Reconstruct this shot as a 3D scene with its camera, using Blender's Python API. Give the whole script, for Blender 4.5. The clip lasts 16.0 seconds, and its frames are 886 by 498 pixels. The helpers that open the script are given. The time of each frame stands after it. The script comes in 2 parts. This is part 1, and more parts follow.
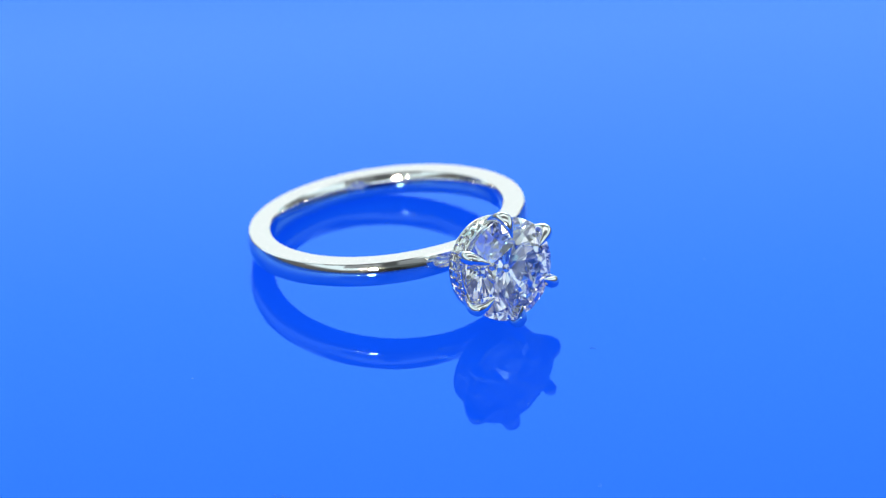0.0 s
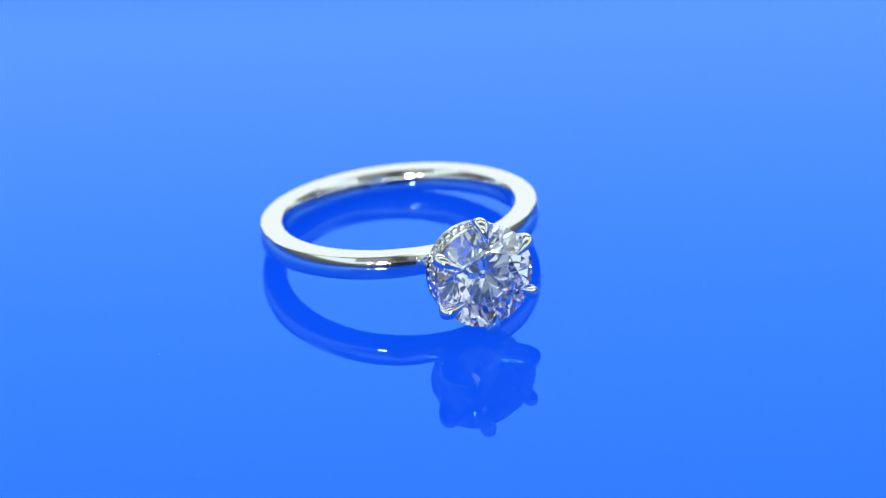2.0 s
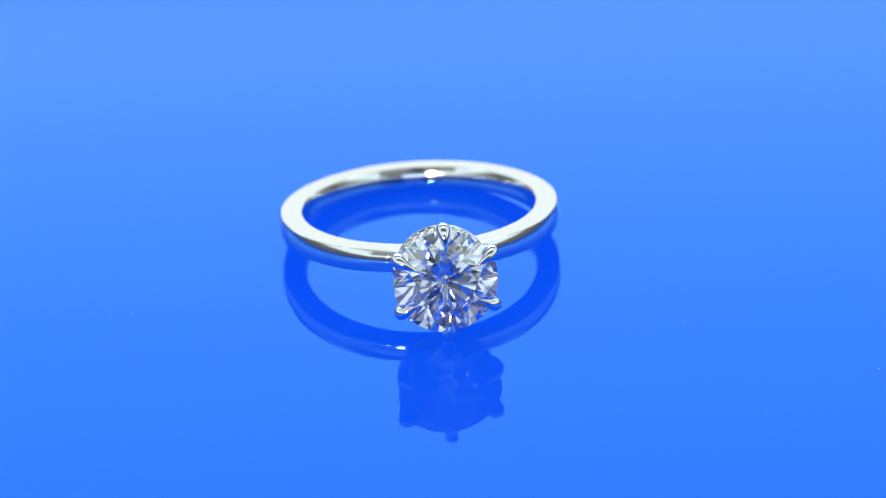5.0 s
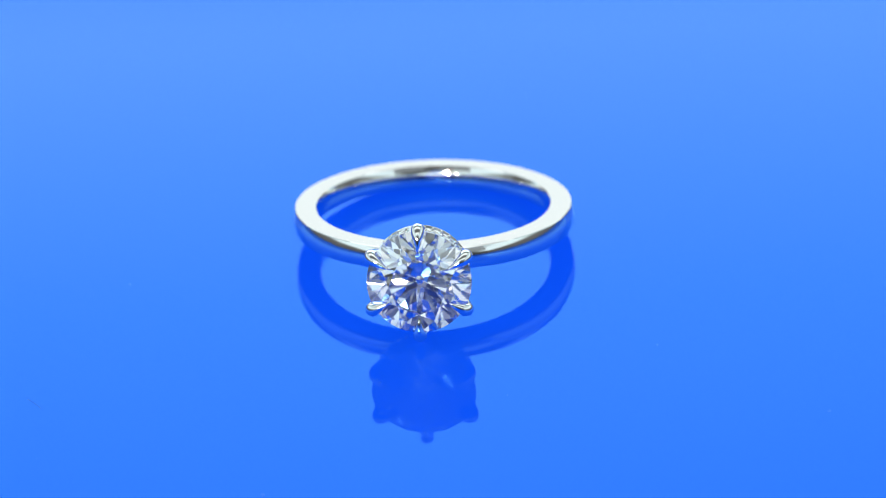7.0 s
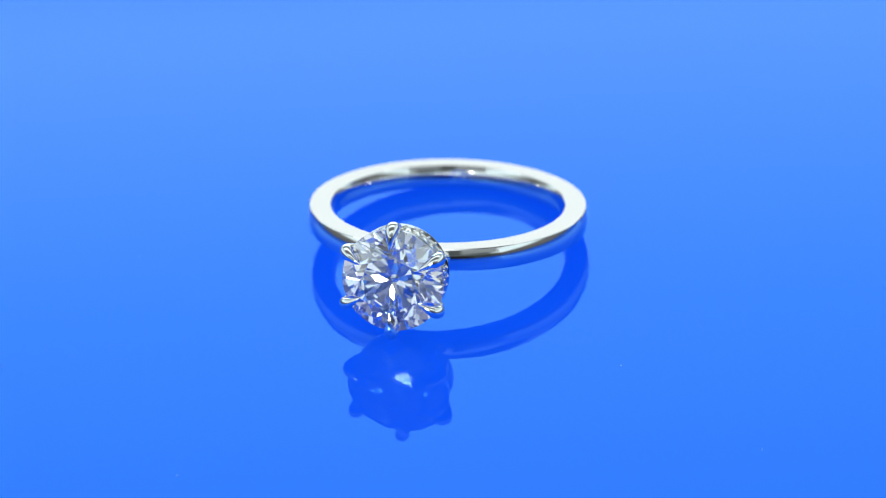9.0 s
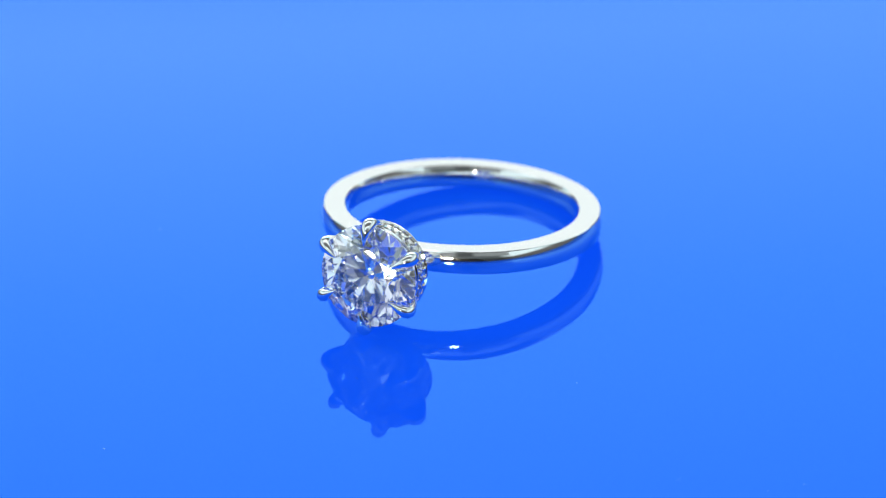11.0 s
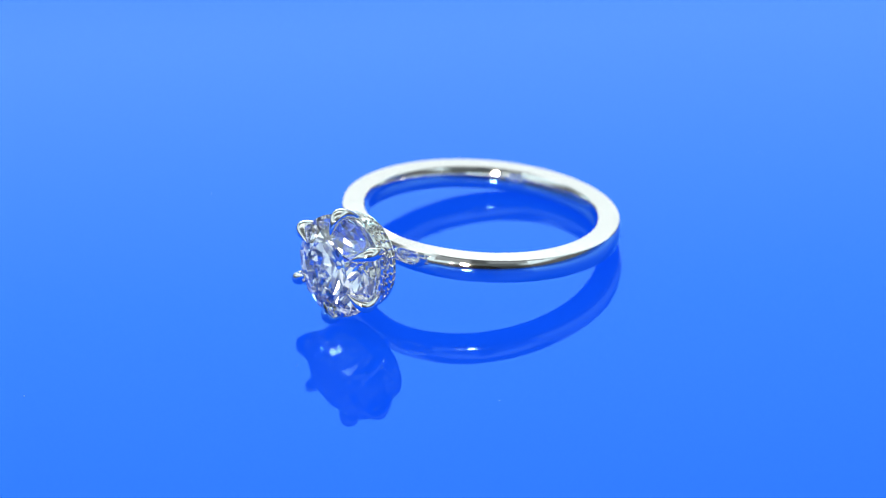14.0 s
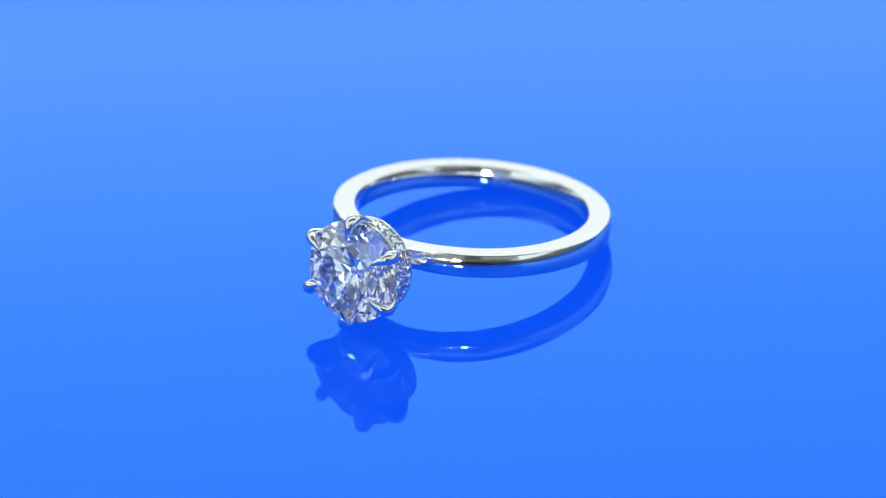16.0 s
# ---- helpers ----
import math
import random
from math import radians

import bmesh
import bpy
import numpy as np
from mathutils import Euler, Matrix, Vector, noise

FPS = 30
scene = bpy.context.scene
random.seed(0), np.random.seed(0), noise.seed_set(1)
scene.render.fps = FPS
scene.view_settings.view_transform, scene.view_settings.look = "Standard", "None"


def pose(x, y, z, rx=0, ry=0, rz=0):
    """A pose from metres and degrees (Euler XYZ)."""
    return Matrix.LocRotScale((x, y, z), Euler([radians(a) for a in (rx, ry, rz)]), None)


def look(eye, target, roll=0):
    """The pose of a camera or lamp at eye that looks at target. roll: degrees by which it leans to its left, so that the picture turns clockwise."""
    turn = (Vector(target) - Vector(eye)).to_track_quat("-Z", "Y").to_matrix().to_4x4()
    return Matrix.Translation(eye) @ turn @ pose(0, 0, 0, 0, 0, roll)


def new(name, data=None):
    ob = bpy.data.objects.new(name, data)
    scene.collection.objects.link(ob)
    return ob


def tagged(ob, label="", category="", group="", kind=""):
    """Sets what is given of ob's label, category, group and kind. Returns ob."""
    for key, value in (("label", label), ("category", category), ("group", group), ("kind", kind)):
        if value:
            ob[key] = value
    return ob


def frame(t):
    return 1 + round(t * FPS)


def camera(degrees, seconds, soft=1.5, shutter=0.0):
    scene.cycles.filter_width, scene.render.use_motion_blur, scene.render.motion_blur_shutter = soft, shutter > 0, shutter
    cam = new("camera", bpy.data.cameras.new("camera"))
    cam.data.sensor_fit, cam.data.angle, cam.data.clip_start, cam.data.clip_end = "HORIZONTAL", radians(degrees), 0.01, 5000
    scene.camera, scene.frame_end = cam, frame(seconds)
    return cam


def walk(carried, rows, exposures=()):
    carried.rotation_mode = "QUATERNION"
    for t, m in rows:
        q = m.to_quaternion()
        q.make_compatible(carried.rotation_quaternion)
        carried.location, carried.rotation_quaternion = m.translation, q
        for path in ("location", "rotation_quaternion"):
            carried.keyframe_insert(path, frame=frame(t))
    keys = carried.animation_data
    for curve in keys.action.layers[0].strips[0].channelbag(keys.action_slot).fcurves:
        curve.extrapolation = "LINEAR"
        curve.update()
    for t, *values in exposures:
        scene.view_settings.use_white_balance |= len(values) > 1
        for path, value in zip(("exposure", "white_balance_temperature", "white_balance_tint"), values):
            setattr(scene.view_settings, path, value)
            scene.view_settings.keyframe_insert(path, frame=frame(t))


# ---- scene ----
MM = 0.001
cam = camera(9.957, 16.0, soft=1.1)
EYE = (0.0, -0.31898, 0.16737)
AIM = (0.000497, 0.000854, 0.001638)
walk(cam, [(0.0, look(EYE, AIM, -2.468)), (16.0, look(EYE, AIM, -2.468))])
cam.data.dof.use_dof = True
cam.data.dof.focus_distance = 0.350
cam.data.dof.aperture_fstop = 37.0
scene.view_settings.exposure = 0.0
scene.cycles.max_bounces = 24
scene.cycles.transmission_bounces = 24
scene.cycles.glossy_bounces = 16

# the turntable: 5.74 degrees a second one way, back again from TURN_AT
START, SPEED, TURN_AT = 35.69, 5.735, 14.25


def heading(t):
    return START - SPEED * min(t, 2 * TURN_AT - t)


# ---- light ----
world = bpy.data.worlds.new("studio")
world.use_nodes = True
scene.world = world
world.node_tree.nodes["Background"].inputs[0].default_value = (0.02, 0.022, 0.025, 1)
world.node_tree.nodes["Background"].inputs[1].default_value = 1.0

# strengths of the unseen panels added round the ring, then of the lamps
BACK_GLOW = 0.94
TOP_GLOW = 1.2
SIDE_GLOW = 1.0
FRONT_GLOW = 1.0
LAMP_GLOW = 200.0
# glow added to the acrylic disc, to brighten it without more light
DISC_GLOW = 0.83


# ---- materials ----
def material(name):
    m = bpy.data.materials.new(name)
    m.use_nodes = True
    nt = m.node_tree
    return m, nt, nt.nodes["Principled BSDF"]


def link(nt, a, b):
    nt.links.new(a, b)


def noise_node(nt, scale, detail=3.0, stretch=None):
    co = nt.nodes.new("ShaderNodeTexCoord")
    n = nt.nodes.new("ShaderNodeTexNoise")
    n.inputs["Scale"].default_value = scale
    n.inputs["Detail"].default_value = detail
    if stretch:
        mp = nt.nodes.new("ShaderNodeMapping")
        mp.inputs["Scale"].default_value = stretch
        link(nt, co.outputs["Object"], mp.inputs[0])
        link(nt, mp.outputs[0], n.inputs["Vector"])
    else:
        link(nt, co.outputs["Object"], n.inputs["Vector"])
    return n


def ramp(nt, src, lo, hi, a=0.0, b=1.0):
    r = nt.nodes.new("ShaderNodeMapRange")
    r.inputs["From Min"].default_value, r.inputs["From Max"].default_value = a, b
    r.inputs["To Min"].default_value, r.inputs["To Max"].default_value = lo, hi
    link(nt, src, r.inputs["Value"])
    return r.outputs["Result"]


def bump(nt, bsdf, src, strength, distance):
    b = nt.nodes.new("ShaderNodeBump")
    b.inputs["Strength"].default_value, b.inputs["Distance"].default_value = strength, distance
    link(nt, src, b.inputs["Height"])
    link(nt, b.outputs[0], bsdf.inputs["Normal"])


def metal(name, colour, rough, wobble=0.00002):
    m, nt, p = material(name)
    p.inputs["Base Color"].default_value = (*colour, 1)
    p.inputs["Metallic"].default_value = 1.0
    fine = noise_node(nt, 2600, 2)
    broad = noise_node(nt, 260, 2)
    link(nt, ramp(nt, fine.outputs["Fac"], rough * 0.6, rough * 1.6, 0.3, 0.7), p.inputs["Roughness"])
    bump(nt, p, broad.outputs["Fac"], 0.35, wobble)
    return m


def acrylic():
    """Glossy blue acrylic; an added glow lifts its blue and washes out shadows."""
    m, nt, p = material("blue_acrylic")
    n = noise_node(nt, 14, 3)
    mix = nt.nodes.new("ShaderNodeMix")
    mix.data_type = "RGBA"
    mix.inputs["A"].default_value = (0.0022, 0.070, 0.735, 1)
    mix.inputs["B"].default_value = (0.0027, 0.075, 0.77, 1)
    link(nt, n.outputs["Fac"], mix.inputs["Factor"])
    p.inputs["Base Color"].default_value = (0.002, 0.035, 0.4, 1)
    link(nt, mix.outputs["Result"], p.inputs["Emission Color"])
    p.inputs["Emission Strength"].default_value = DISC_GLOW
    p.inputs["Specular IOR Level"].default_value = 0.0
    p.inputs["Roughness"].default_value = 0.5
    f = noise_node(nt, 900, 4)
    sheen = nt.nodes.new("ShaderNodeBsdfGlossy")
    sheen.inputs["Color"].default_value = (0.32, 0.75, 1.0, 1)
    link(nt, ramp(nt, f.outputs["Fac"], 0.004, 0.02, 0.4, 0.8), sheen.inputs["Roughness"])
    gloss = nt.nodes.new("ShaderNodeFresnel")
    gloss.inputs["IOR"].default_value = 1.30
    lacquer = nt.nodes.new("ShaderNodeMixShader")
    link(nt, gloss.outputs[0], lacquer.inputs[0])
    link(nt, p.outputs[0], lacquer.inputs[1])
    link(nt, sheen.outputs[0], lacquer.inputs[2])
    link(nt, lacquer.outputs[0], nt.nodes["Material Output"].inputs["Surface"])
    return m


def gem(name):
    """Diamond: clear, with the high index of the stone."""
    m = bpy.data.materials.new(name)
    m.use_nodes = True
    nt = m.node_tree
    nt.nodes.clear()
    out = nt.nodes.new("ShaderNodeOutputMaterial")
    g = nt.nodes.new("ShaderNodeBsdfGlass")
    g.inputs["Color"].default_value = (1, 1, 1, 1)
    g.inputs["Roughness"].default_value = 0.0
    g.inputs["IOR"].default_value = 2.417
    link(nt, g.outputs[0], out.inputs["Surface"])
    return m


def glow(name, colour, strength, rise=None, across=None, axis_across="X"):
    """A dark surface that glows; rise = (height, colour) and across = (place from its middle, share) where its
    painted light changes.
    """
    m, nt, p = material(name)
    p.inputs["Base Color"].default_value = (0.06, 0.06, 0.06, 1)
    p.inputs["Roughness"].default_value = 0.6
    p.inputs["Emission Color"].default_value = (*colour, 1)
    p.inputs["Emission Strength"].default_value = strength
    for axis, stops, socket in (("Z", rise, "Emission Color"), (axis_across, across, "Emission Strength")):
        if not stops:
            continue
        g = nt.nodes.new("ShaderNodeTexCoord")
        sep = nt.nodes.new("ShaderNodeSeparateXYZ")
        link(nt, g.outputs["Object"], sep.inputs[0])
        c = nt.nodes.new("ShaderNodeValToRGB")
        low, top = stops[0][0], stops[-1][0]
        for k, (h, col) in enumerate(stops):
            e = c.color_ramp.elements[k] if k < 2 else c.color_ramp.elements.new(1.0)
            e.position, e.color = (h - low) / (top - low), (*(col if axis == "Z" else [col * strength] * 3), 1)
        link(nt, ramp(nt, sep.outputs[axis], 0.0, 1.0, low, top), c.inputs["Fac"])
        link(nt, c.outputs["Color"], p.inputs[socket])
    return m


def plain(name, colour, rough, scale=60, spread=0.15):
    m, nt, p = material(name)
    n = noise_node(nt, scale, 4)
    mix = nt.nodes.new("ShaderNodeMix")
    mix.data_type = "RGBA"
    mix.inputs["A"].default_value = (*[c * (1 - spread) for c in colour], 1)
    mix.inputs["B"].default_value = (*[min(1, c * (1 + spread)) for c in colour], 1)
    link(nt, n.outputs["Fac"], mix.inputs["Factor"])
    link(nt, mix.outputs["Result"], p.inputs["Base Color"])
    p.inputs["Roughness"].default_value = rough
    return m


WHITE_GOLD = metal("polished_white_gold", (0.90, 0.89, 0.86), 0.06)
WHITE_GOLD_CUT = metal("bright_cut_white_gold", (0.88, 0.87, 0.84), 0.07, 0.00004)
DIAMOND = gem("diamond")
MELEE = gem("small_diamond")
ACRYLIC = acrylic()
LINT = plain("lint", (0.04, 0.13, 0.45), 0.8, 4000)
MOTE = plain("pale_dust", (0.25, 0.36, 0.6), 0.8, 4000)
# unseen panels added; bright and dark bands are painted in for the ring's reflections
BACK_PANEL = glow("back_glow_panel", (1, 1, 1), BACK_GLOW,
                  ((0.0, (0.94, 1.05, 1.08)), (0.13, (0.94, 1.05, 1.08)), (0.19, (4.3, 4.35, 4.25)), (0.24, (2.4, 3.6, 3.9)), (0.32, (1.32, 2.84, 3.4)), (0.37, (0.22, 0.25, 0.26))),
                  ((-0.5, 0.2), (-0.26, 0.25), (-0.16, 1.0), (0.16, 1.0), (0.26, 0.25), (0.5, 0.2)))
TOP_PANEL = glow("top_glow_panel", (0.90, 1.0, 1.02), TOP_GLOW, None,
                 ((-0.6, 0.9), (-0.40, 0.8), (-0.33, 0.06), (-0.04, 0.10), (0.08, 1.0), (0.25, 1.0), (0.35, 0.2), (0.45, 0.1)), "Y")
SIDE_PANEL = glow("side_glow_panel", (1, 1, 1), SIDE_GLOW,
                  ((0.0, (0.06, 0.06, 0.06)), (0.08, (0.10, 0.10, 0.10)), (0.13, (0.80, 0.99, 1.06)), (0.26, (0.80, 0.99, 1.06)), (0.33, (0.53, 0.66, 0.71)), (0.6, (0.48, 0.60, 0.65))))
FRONT_PANEL = glow("front_glow_panel", (1, 1, 1), FRONT_GLOW,
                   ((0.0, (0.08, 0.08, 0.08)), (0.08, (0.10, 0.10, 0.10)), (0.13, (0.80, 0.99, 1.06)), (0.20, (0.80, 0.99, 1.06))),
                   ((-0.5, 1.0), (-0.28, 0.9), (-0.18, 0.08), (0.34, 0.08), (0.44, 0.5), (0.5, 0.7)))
# added panel; the dark slot painted into its glow stands for the camera's body
HIGH_PANEL = glow("high_glow_panel", (1, 1, 1), FRONT_GLOW,
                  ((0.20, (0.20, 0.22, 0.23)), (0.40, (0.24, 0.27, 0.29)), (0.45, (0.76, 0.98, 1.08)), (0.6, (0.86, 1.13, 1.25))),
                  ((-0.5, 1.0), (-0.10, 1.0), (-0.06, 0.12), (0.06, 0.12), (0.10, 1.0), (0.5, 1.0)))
BLACK_CLOTH = plain("black_cloth", (0.03, 0.025, 0.022), 0.9, 300)
TABLE = plain("grey_table", (0.18, 0.18, 0.19), 0.6, 40)
BLACK_PLASTIC = plain("black_plastic", (0.025, 0.025, 0.027), 0.4, 200)
LED = glow("warm_led", (1.0, 0.90, 0.74), LAMP_GLOW)


# ---- mesh helpers ----
def finish(bm, material, smooth=False, sharp=None):
    me = bpy.data.meshes.new("mesh")
    bmesh.ops.recalc_face_normals(bm, faces=bm.faces)
    for f in bm.faces:
        f.smooth = smooth
    if sharp:
        for e in bm.edges:
            if len(e.link_faces) == 2 and e.calc_face_angle() > radians(sharp):
                e.smooth = False
    bm.to_mesh(me)
    bm.free()
    me.materials.append(material)
    return me


def part(name, bm, material, parent=None, label="", smooth=False, sharp=None, at=None):
    ob = new(name, finish(bm, material, smooth, sharp) if isinstance(bm, bmesh.types.BMesh) else bm)
    if parent is not None:
        ob.parent = parent
    if at is not None:
        ob.matrix_basis = at
    return tagged(ob, label)


def lathe(bm, profile, steps, basis=None, closed=True):
    """Turns a closed outline of (radius, height) round z; basis places it."""
    basis = basis or Matrix.Identity(4)
    rings = []
    for i in range(steps):
        a = 2 * math.pi * i / steps
        rings.append([bm.verts.new(basis @ Vector((r * math.cos(a), r * math.sin(a), h))) for r, h in profile])
    n = len(profile)
    for i in range(steps):
        p, q = rings[i], rings[(i + 1) % steps]
        for j in range(n if closed else n - 1):
            k = (j + 1) % n
            bm.faces.new((p[j], q[j], q[k], p[k]))
    return rings


def disc_solid(bm, radius, z0, z1, steps=96, bevel=0.0006):
    prof = [(radius - bevel, z0), (radius, z0 + bevel), (radius, z1 - bevel), (radius - bevel, z1)]
    rings = lathe(bm, prof, steps, closed=False)
    bm.faces.new([r[-1] for r in rings])
    bm.faces.new([r[0] for r in reversed(rings)])


def box(bm, x0, x1, y0, y1, z0, z1):
    v = [bm.verts.new((x, y, z)) for x in (x0, x1) for y in (y0, y1) for z in (z0, z1)]
    for f in ((0, 1, 3, 2), (4, 6, 7, 5), (0, 4, 5, 1), (2, 3, 7, 6), (0, 2, 6, 4), (1, 5, 7, 3)):
        bm.faces.new([v[i] for i in f])


def tube(bm, path, radii, sides=12, flat=1.0, across=None):
    """A tapering round bar along path; flat squeezes it across the vector given."""
    path = [Vector(p) for p in path]
    rings = []
    for i, p in enumerate(path):
        d = (path[min(i + 1, len(path) - 1)] - path[max(i - 1, 0)]).normalized()
        u = (across if across is not None else Vector((0, 0, 1)))
        if abs(d.dot(u)) > 0.95:
            u = Vector((1, 0, 0))
        u = (u - d * u.dot(d)).normalized()
        w = d.cross(u)
        rings.append([bm.verts.new(p + (u * math.cos(a) + w * math.sin(a) * flat) * radii[i])
                      for a in [2 * math.pi * k / sides for k in range(sides)]])
    for a, b in zip(rings, rings[1:]):
        for k in range(sides):
            j = (k + 1) % sides
            bm.faces.new((a[k], a[j], b[j], b[k]))
    bm.faces.new(list(reversed(rings[0])))
    bm.faces.new(rings[-1])


def smooth_path(points, n=5):
    """Catmull-Rom through tuples of any length."""
    pts = [np.array(p, float) for p in points]
    pts = [2 * pts[0] - pts[1]] + pts + [2 * pts[-1] - pts[-2]]
    out = []
    for a, b, c, d in zip(pts, pts[1:], pts[2:], pts[3:]):
        for k in range(n):
            t = k / n
            out.append(0.5 * (2 * b + (c - a) * t + (2 * a - 5 * b + 4 * c - d) * t * t + (3 * b - a - 3 * c + d) * t ** 3))
    out.append(pts[-2])
    return out


# ---- the set: unseen glowing panels added round the turntable ----
def wall(name, x0, x1, y0, y1, z0, z1, mat, label):
    bm = bmesh.new()
    cx, cy = (x0 + x1) / 2, (y0 + y1) / 2
    box(bm, x0 - cx, x1 - cx, y0 - cy, y1 - cy, z0, z1)
    ob = part(name, bm, mat, None, label, at=pose(cx, cy, 0))
    return tagged(ob, label, "wall", kind="structure")


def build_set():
    wall("wall_north", -0.50, 0.50, 0.45, 0.46, -0.03, 0.60, BACK_PANEL, "unseen white-glowing panel added behind the turntable")
    wall("wall_west", -0.51, -0.50, -0.60, 0.46, -0.03, 0.60, SIDE_PANEL, "unseen glowing panel added at the side, brightest above its dark foot")
    wall("wall_east", 0.50, 0.51, -0.60, 0.46, -0.03, 0.60, SIDE_PANEL, "unseen glowing panel added at the side, brightest above its dark foot")
    wall("wall_south", -0.50, 0.50, -0.61, -0.60, -0.03, 0.20, FRONT_PANEL, "unseen low dark panel added behind the camera, glow painted towards its ends")
    wall("wall_south", -0.50, 0.50, -0.61, -0.60, 0.20, 0.60, HIGH_PANEL, "unseen glowing panel added behind the camera, dark slot painted for its body")
    # unseen black cloth, added to darken what the band reflects from the camera's side
    cloth = wall("added_black_cloth", -0.25, 0.21, -0.598, -0.592, -0.03, 0.115, BLACK_CLOTH, "unseen low black cloth added behind the camera to darken reflections")
    # top narrowed so that its ends slant in those reflections
    for v in cloth.data.vertices:
        if v.co.z > 0:
            v.co.x *= 0.45
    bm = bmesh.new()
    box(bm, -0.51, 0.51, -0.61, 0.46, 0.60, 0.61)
    tagged(part("ceiling", bm, TOP_PANEL), "unseen overhead panel added, glow painted in bands behind and before the turntable", "ceiling", kind="structure")
    bm = bmesh.new()
    box(bm, -0.51, 0.51, -0.61, 0.46, -0.05, -0.03)
    tagged(part("floor", bm, TABLE), "plain grey table top under the turntable", "table top", kind="structure")


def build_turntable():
    t = tagged(new("turntable"), "glossy bright blue acrylic turntable with an added glow", "turntable")
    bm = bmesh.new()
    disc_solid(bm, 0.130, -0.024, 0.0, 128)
    part("disc", bm, ACRYLIC, t, "mirror-glossy bright blue acrylic disc with an added glow", smooth=True, sharp=30)
    bm = bmesh.new()
    disc_solid(bm, 0.055, -0.03, -0.024, 64, 0.002)
    part("base", bm, BLACK_PLASTIC, t, "black plastic drum base", smooth=True, sharp=30)
    # lint and dust lying on the disc, in millimetres from its middle
    lint = (((1.45, -15.55), (1.68, -15.7), (1.75, -16.0)), ((-26.95, -17.7), (-26.4, -18.25), (-25.9, -18.95)))
    for pts in lint:
        bm = bmesh.new()
        tube(bm, [np.append(p, 0.02) * MM for p in smooth_path(pts, 4)], [0.009 * MM] * 9, 5)
        part("lint", bm, LINT, t, "tiny dark curl of lint", smooth=True)
    rnd = random.Random(4)
    motes = [(15.78, -10.54, 0.04), (27.5, -19.95, 0.05), (-9.68, -30.75, 0.05), (-21.77, -1.09, 0.04)]
    for _ in range(8):
        a, r = rnd.uniform(0, 6.283), rnd.uniform(12, 45)
        motes.append((r * math.cos(a), r * math.sin(a), rnd.uniform(0.012, 0.022)))
    for x, y, r in motes:
        bm = bmesh.new()
        bmesh.ops.create_icosphere(bm, subdivisions=1, radius=r * MM)
        for v in bm.verts:
            v.co.x *= rnd.uniform(0.7, 1.6)
            v.co.z *= 0.6
        part("dust_speck", bm, MOTE, t, smooth=True, at=pose(x * MM, y * MM, r * 0.5 * MM, 0, 0, rnd.uniform(0, 180)))
    return t


def build_lamp(foot, head, size, rise, led, label):
    """A small LED on a bent arm beside the camera, aimed at the turntable."""
    o = Vector(foot)
    head = Vector(head) - o
    l = tagged(new("led_lamp"), label, "lamp", "LED lamps by the camera")
    l.matrix_basis = Matrix.Translation(o)
    bm = bmesh.new()
    disc_solid(bm, 0.028, 0.0, 0.008, 48, 0.002)
    part("foot", bm, BLACK_PLASTIC, l, smooth=True, sharp=30)
    aim = (-o - head).normalized()
    tail = head - aim * 1.8 * size
    bm = bmesh.new()
    tube(bm, smooth_path([(0, 0, 0.006), (0, 0, rise), tuple(tail - aim * 0.01 + Vector((0, 0, rise * 0.05))), tuple(tail)], 8), [0.003] * 25, 10)
    part("gooseneck", bm, BLACK_PLASTIC, l, smooth=True)
    m = Matrix.Translation(head) @ aim.to_track_quat("Z", "Y").to_matrix().to_4x4()
    bm = bmesh.new()
    lathe(bm, [(r * size, h * size) for r, h in ((0.03, -1.9), (0.5, -1.8), (1.15, -0.3), (1.15, 0.06), (1.04, 0.06), (1.02, -0.2), (0.03, -0.26))], 32, m)
    part("housing", bm, BLACK_PLASTIC, l, smooth=True, sharp=30)
    bm = bmesh.new()
    lathe(bm, [(r * size, h * size) for r, h in ((0.012, 0.03), (0.6, -0.02), (1.0, -0.14), (0.012, -0.2))], 32, m)
    part("lens", bm, led, l, "glowing warm white lens", smooth=True)
    return l


# ---- the ring, in millimetres: its hole's axis is z, the stone faces -y ----
R_OUT, R_IN, HALF = 10.06, 8.35, 0.825
HEAD_Z, GIRDLE_Y, STONE_R = 0.10, 14.0, 3.63
TILT, LEAN = 8.09, 0.33
RING_X, RING_Y, RING_Z = -0.456, 5.116, 2.275
TO_TABLE = Matrix.Translation((0, 0, RING_Z * MM)) @ Matrix.Rotation(radians(LEAN), 4, "Y") @ Matrix.Rotation(radians(-TILT), 4, "X") @ Matrix.Scale(MM, 4)
HEAD = Matrix.Translation((0, -GIRDLE_Y, HEAD_Z)) @ Matrix.Rotation(radians(90), 4, "X")
# the whole head sits a little off the band's middle and nods up
NOD, SHIFT_X, SHIFT_Y, SHIFT_Z = 2.5, -0.10, -0.45, -0.20
HEAD_TO_TABLE = (TO_TABLE @ Matrix.Translation((SHIFT_X, SHIFT_Y - 11.0, HEAD_Z + SHIFT_Z)) @ Matrix.Rotation(radians(-NOD), 4, "X")
                 @ Matrix.Translation((0, 11.0, -HEAD_Z)))


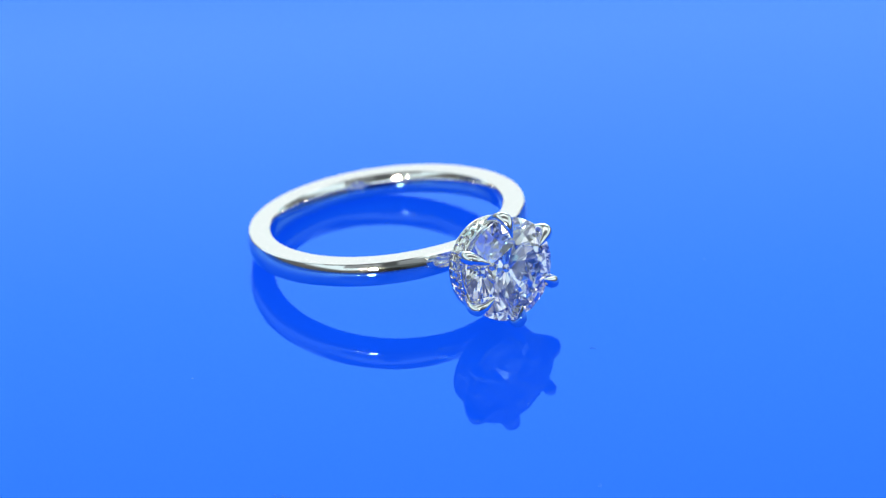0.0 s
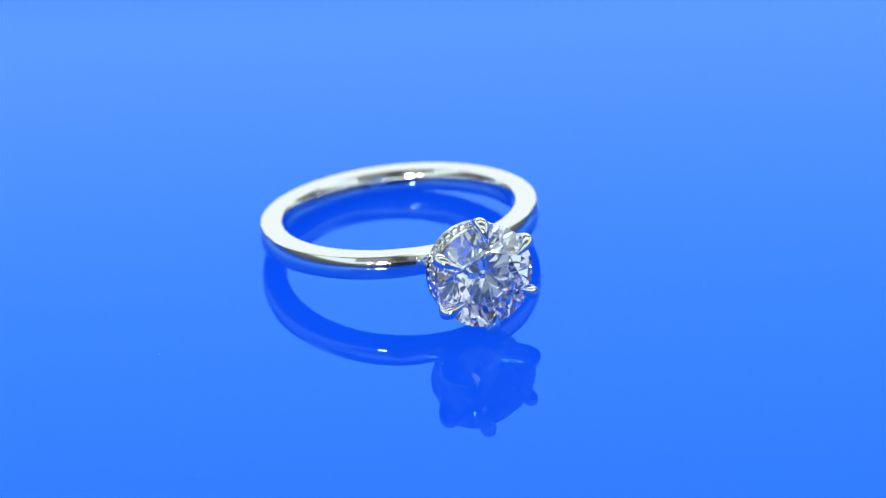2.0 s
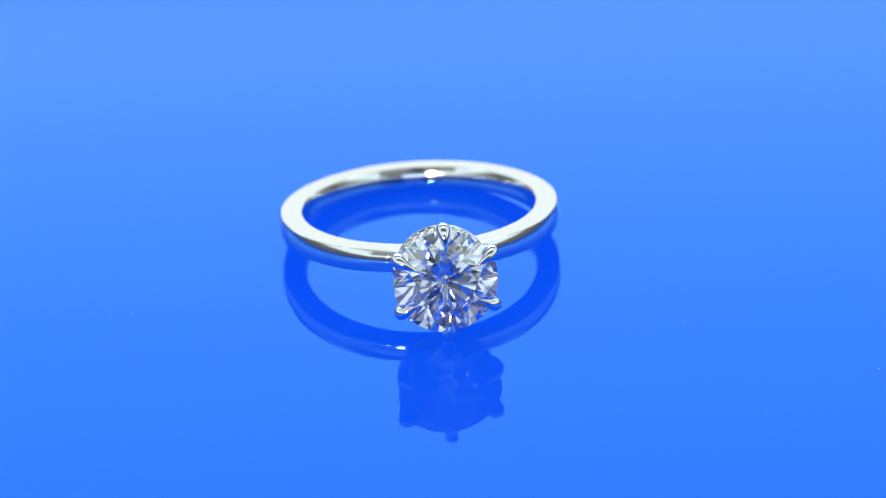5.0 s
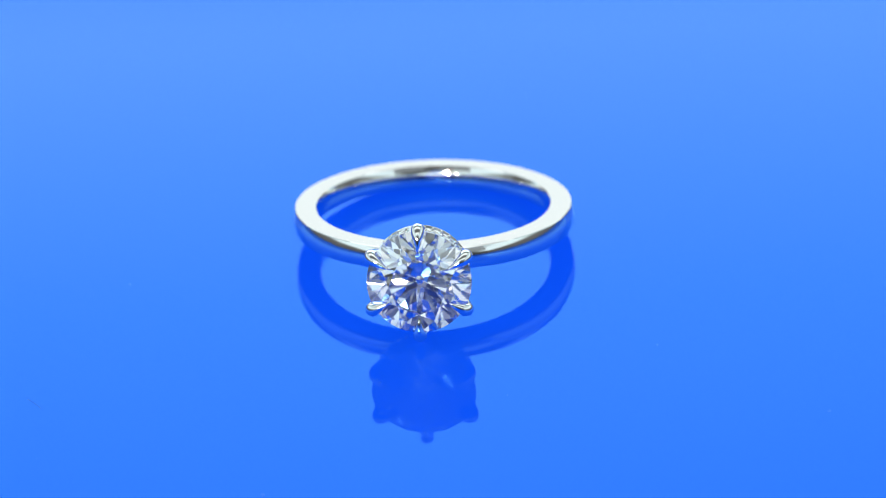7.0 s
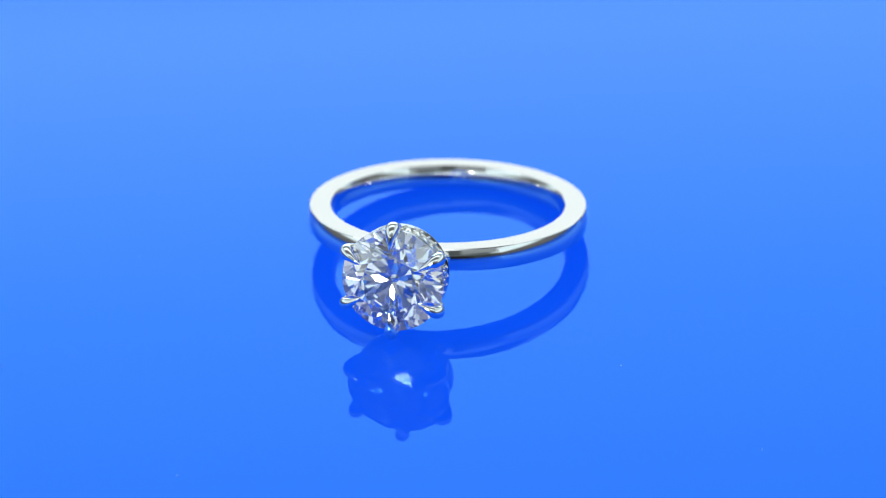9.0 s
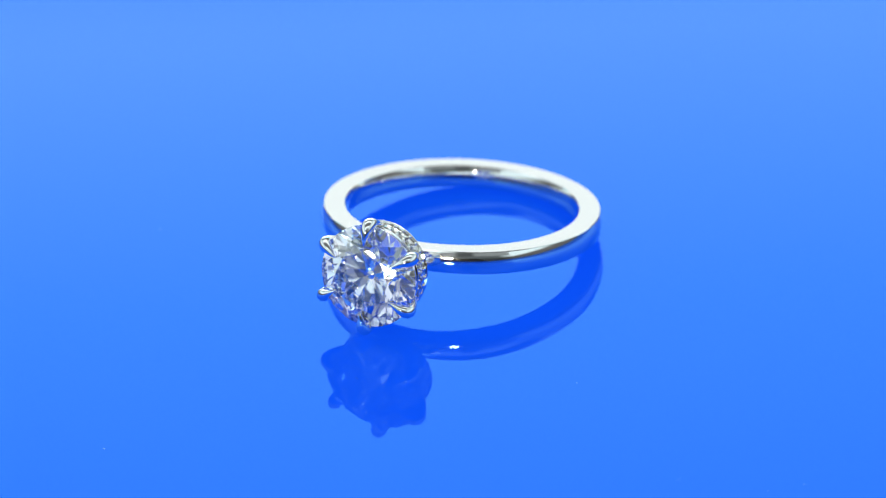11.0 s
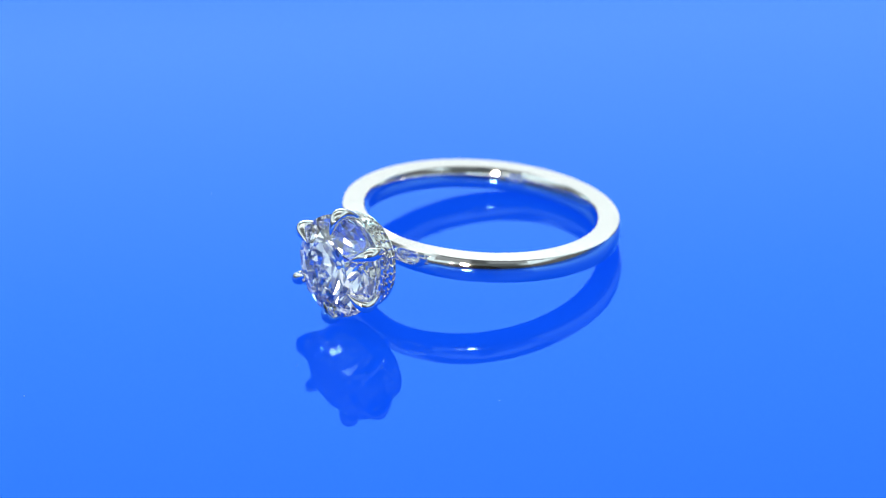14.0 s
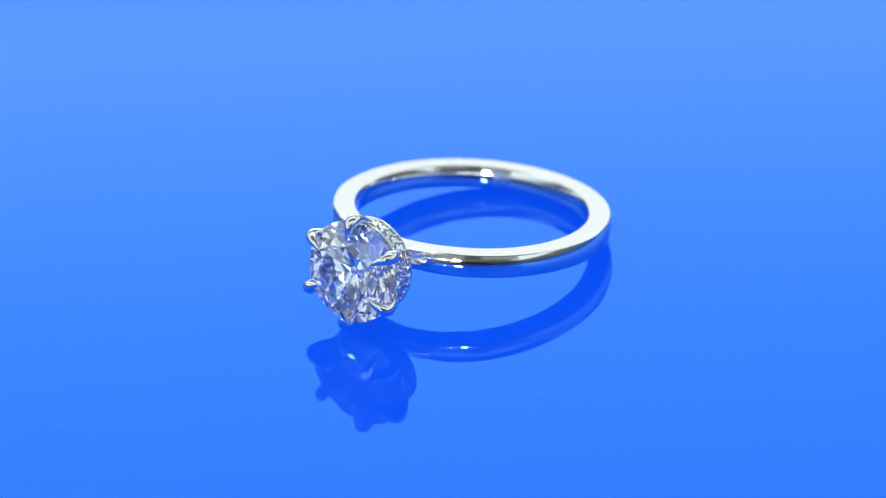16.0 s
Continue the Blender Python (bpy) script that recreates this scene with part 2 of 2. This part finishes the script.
def band_outline():
    """The band's cross section: flat sides, domed outside and inside."""
    out = []
    n, drop, edge = 20, 0.155, 0.05
    top = HALF - edge
    for k in range(n + 1):
        u = 2 * k / n - 1
        out.append((R_OUT - drop * u * u, top * u))
    out.append((R_OUT - drop - edge, HALF))
    for k in range(n + 1):
        u = 1 - 2 * k / n
        if k == 0:
            out.append((R_IN + edge, HALF))
        # narrowest a little below the middle
        low, least = -0.35, 0.175
        lift = (u - low) / (1 - low) if u > low else (low - u) / (1 + low)
        out.append((R_IN - least * (1 - lift * lift), top * u))
    out.append((R_IN + edge, -HALF))
    out.append((R_OUT - drop - edge, -HALF))
    return out


def band_mesh():
    bm = bmesh.new()
    rings = lathe(bm, band_outline(), 240)
    # the shoulders narrow towards the head, and their outer edges are cut back
    for ring in rings:
        for v in ring:
            a = abs(math.degrees(math.atan2(v.co.x, -v.co.y)))
            r, z = v.co.xy.length, abs(v.co.z)
            near, cut = max(0.0, 1 - a / 40) ** 1.2, max(0.0, 1 - a / 34) ** 1.6
            back = 0.16 * near
            if r > R_IN + 0.3:
                if z > HALF - 0.001:
                    back += 0.22 * cut
                elif z > HALF - 0.055:
                    v.co.z *= 1 - 0.16 * cut
                elif z > HALF * 0.5:
                    v.co.z *= 1 - 0.14 * cut
                v.co.xy *= 1 - back / r
            v.co.z *= 1 - 0.08 * max(0.0, 1 - a / 26) ** 1.3
    bm.transform(TO_TABLE)
    return bm


def brilliant(R, girdle=0.03, table=0.56, crown=34.5, pavilion=40.8, mid=3):
    """A round brilliant of 57 facets, table towards +z, girdle at z 0."""
    bm = bmesh.new()
    tc, tp, c = math.tan(radians(crown)), math.tan(radians(pavilion)), math.cos(radians(22.5))
    g = girdle * R

    def at(r, k, z):
        a = radians(22.5 * k)
        return bm.verts.new((r * math.cos(a), r * math.sin(a), z))
    tab = [at(table * R, 2 * i, g + (R - table * R) * tc) for i in range(8)]
    rs = (table * R * c + R) / 2
    star = [at(rs, 2 * i + 1, g + (R - rs * c) * tc) for i in range(8)]
    up = [at(R, k, g) for k in range(16)]
    low = [at(R, k, -g) for k in range(16)]
    rp = 0.22 * R
    pav = [at(rp, 2 * i + 1, -g - (R - rp * c) * tp) for i in range(8)]
    culet = bm.verts.new((0, 0, -g - R * tp))
    face = bm.faces.new
    face(tab)
    def arc(apex, a, b, k):
        """Points of the round girdle between two corners, in the plane of their facet."""
        n = (a.co - apex.co).cross(b.co - apex.co)
        out = []
        for q in range(1, mid + 1):
            t = radians(22.5 * (k + q / (mid + 1)))
            x, y = R * math.cos(t), R * math.sin(t)
            out.append(bm.verts.new((x, y, a.co.z - (n.x * (x - a.co.x) + n.y * (y - a.co.y)) / n.z)))
        return out
    for i in range(8):
        j = (i + 1) % 8
        face((tab[i], star[i], tab[j]))
        face((tab[i], star[i - 1], up[2 * i], star[i]))
        face((culet, pav[i], low[2 * i], pav[i - 1]))
        for k in (2 * i, 2 * i + 1):
            e = (k + 1) % 16
            above, below = arc(star[i], up[k], up[e], k), arc(pav[i], low[k], low[e], k)
            face((star[i], up[k], *above, up[e]))
            face((pav[i], low[e], *reversed(below), low[k]))
            hi, lo = [up[k], *above, up[e]], [low[k], *below, low[e]]
            for q in range(mid + 1):
                face((hi[q], lo[q], lo[q + 1], hi[q + 1]))
    return bm


def around(r, d, a):
    """A point of the head: r from its axis at azimuth a, d from the ring's middle."""
    return Vector((r * math.cos(a), -d, HEAD_Z + r * math.sin(a)))


def build_ring():
    ring = tagged(new("engagement_ring"), "polished white gold solitaire ring with round diamond lying on blue acrylic", "ring")
    part("band", band_mesh(), WHITE_GOLD, ring, "polished plain white gold band", smooth=True, sharp=20)

    bm = brilliant(STONE_R)
    bm.transform(HEAD_TO_TABLE @ HEAD)
    part("center_stone", bm, DIAMOND, ring, "large clear round brilliant-cut diamond")

    # six claws, from the base of the basket over the stone's edge
    for k in range(6):
        a = radians(30 + 60 * k)
        prof = smooth_path([(0.3, 10.9, 0.12), (1.6, 11.4, 0.13), (2.7, 12.0, 0.28), (3.38, 13.1, 0.42), (3.74, 13.95, 0.48),
                            (3.76, 14.42, 0.48), (3.46, 14.74, 0.40), (3.0, 14.93, 0.25), (2.64, 15.04, 0.12), (2.46, 15.09, 0.03)], 5)
        bm = bmesh.new()
        tube(bm, [around(p[0], p[1], a) for p in prof], [p[2] for p in prof], 14, 0.95, Vector((-math.sin(a), 0, math.cos(a))))
        bm.transform(HEAD_TO_TABLE)
        part("prong", bm, WHITE_GOLD, ring, "tapered white gold claw", smooth=True, sharp=60)

    # hidden halo: a collar with a channel of small stones
    turn = Matrix.Translation((0, 0, HEAD_Z)) @ Matrix.Rotation(radians(90), 4, "X")
    collar = [(2.70, 11.73), (3.36, 11.70), (3.42, 11.74), (3.42, 11.80), (3.27, 11.86), (3.27, 13.20), (3.45, 13.26), (3.46, 13.33), (3.36, 13.38), (2.85, 13.24)]
    bm = bmesh.new()
    lathe(bm, collar, 120, turn)
    bm.transform(HEAD_TO_TABLE)
    halo = part("halo_collar", bm, WHITE_GOLD_CUT, ring, "white gold collar set with small diamonds", smooth=True, sharp=25)
    small = brilliant(0.34, mid=0)
    small.transform(HEAD_TO_TABLE.to_3x3().to_4x4() @ Matrix.Identity(4))
    small = finish(small, MELEE)
    bead = bmesh.new()
    bmesh.ops.create_icosphere(bead, subdivisions=2, radius=0.125 * MM)
    bead = finish(bead, WHITE_GOLD, True)
    count = 34
    back = HEAD_TO_TABLE.to_3x3().to_4x4().inverted()
    for k in range(count):
        a = 2 * math.pi * (k + 0.5) / count
        spot = around(3.30, 12.52, a)
        face = Vector((math.cos(a), 0, math.sin(a))).to_track_quat("Z", "Y").to_matrix().to_4x4()
        m = HEAD_TO_TABLE @ Matrix.Translation(spot) @ face
        part("pave_stone", small, None, halo, at=m @ back)
        for d in (-0.46, 0.46):
            b = a + math.pi / count
            p = HEAD_TO_TABLE @ around(3.34, 12.52 + d, b)
            part("bead", bead, None, halo, at=Matrix.Translation(p))

    # the post that seats the basket on the band
    bm = bmesh.new()
    lathe(bm, [(0.02, 9.1), (0.30, 9.15), (0.30, 9.9), (0.26, 10.6), (0.34, 11.0), (0.02, 11.05)], 48, turn)
    bm.transform(HEAD_TO_TABLE)
    part("basket_seat", bm, WHITE_GOLD, ring, smooth=True, sharp=40)
    return ring


build_set()
turntable = build_turntable()
build_lamp((-0.135, -0.42, -0.03), (-0.0925, -0.371, 0.080), 0.023, 0.06, LED, "warm LED spot raised on a black gooseneck")
build_lamp((-0.200, -0.39, -0.03), (-0.162, -0.350, 0.080), 0.005, 0.06, LED, "tiny warm LED spot raised on a black gooseneck")
ring = build_ring()


def motions():
    times = [0.5 * k for k in range(29)] + [14.15, TURN_AT, 14.35, 14.5, 15.0, 15.5, 16.0]
    disc_rows, ring_rows = [], []
    for t in times:
        turn = pose(0, 0, 0, 0, 0, heading(t))
        disc_rows.append((t, turn))
        ring_rows.append((t, turn @ pose(RING_X * MM, RING_Y * MM, 0)))
    walk(turntable, disc_rows)
    walk(ring, ring_rows)


motions()
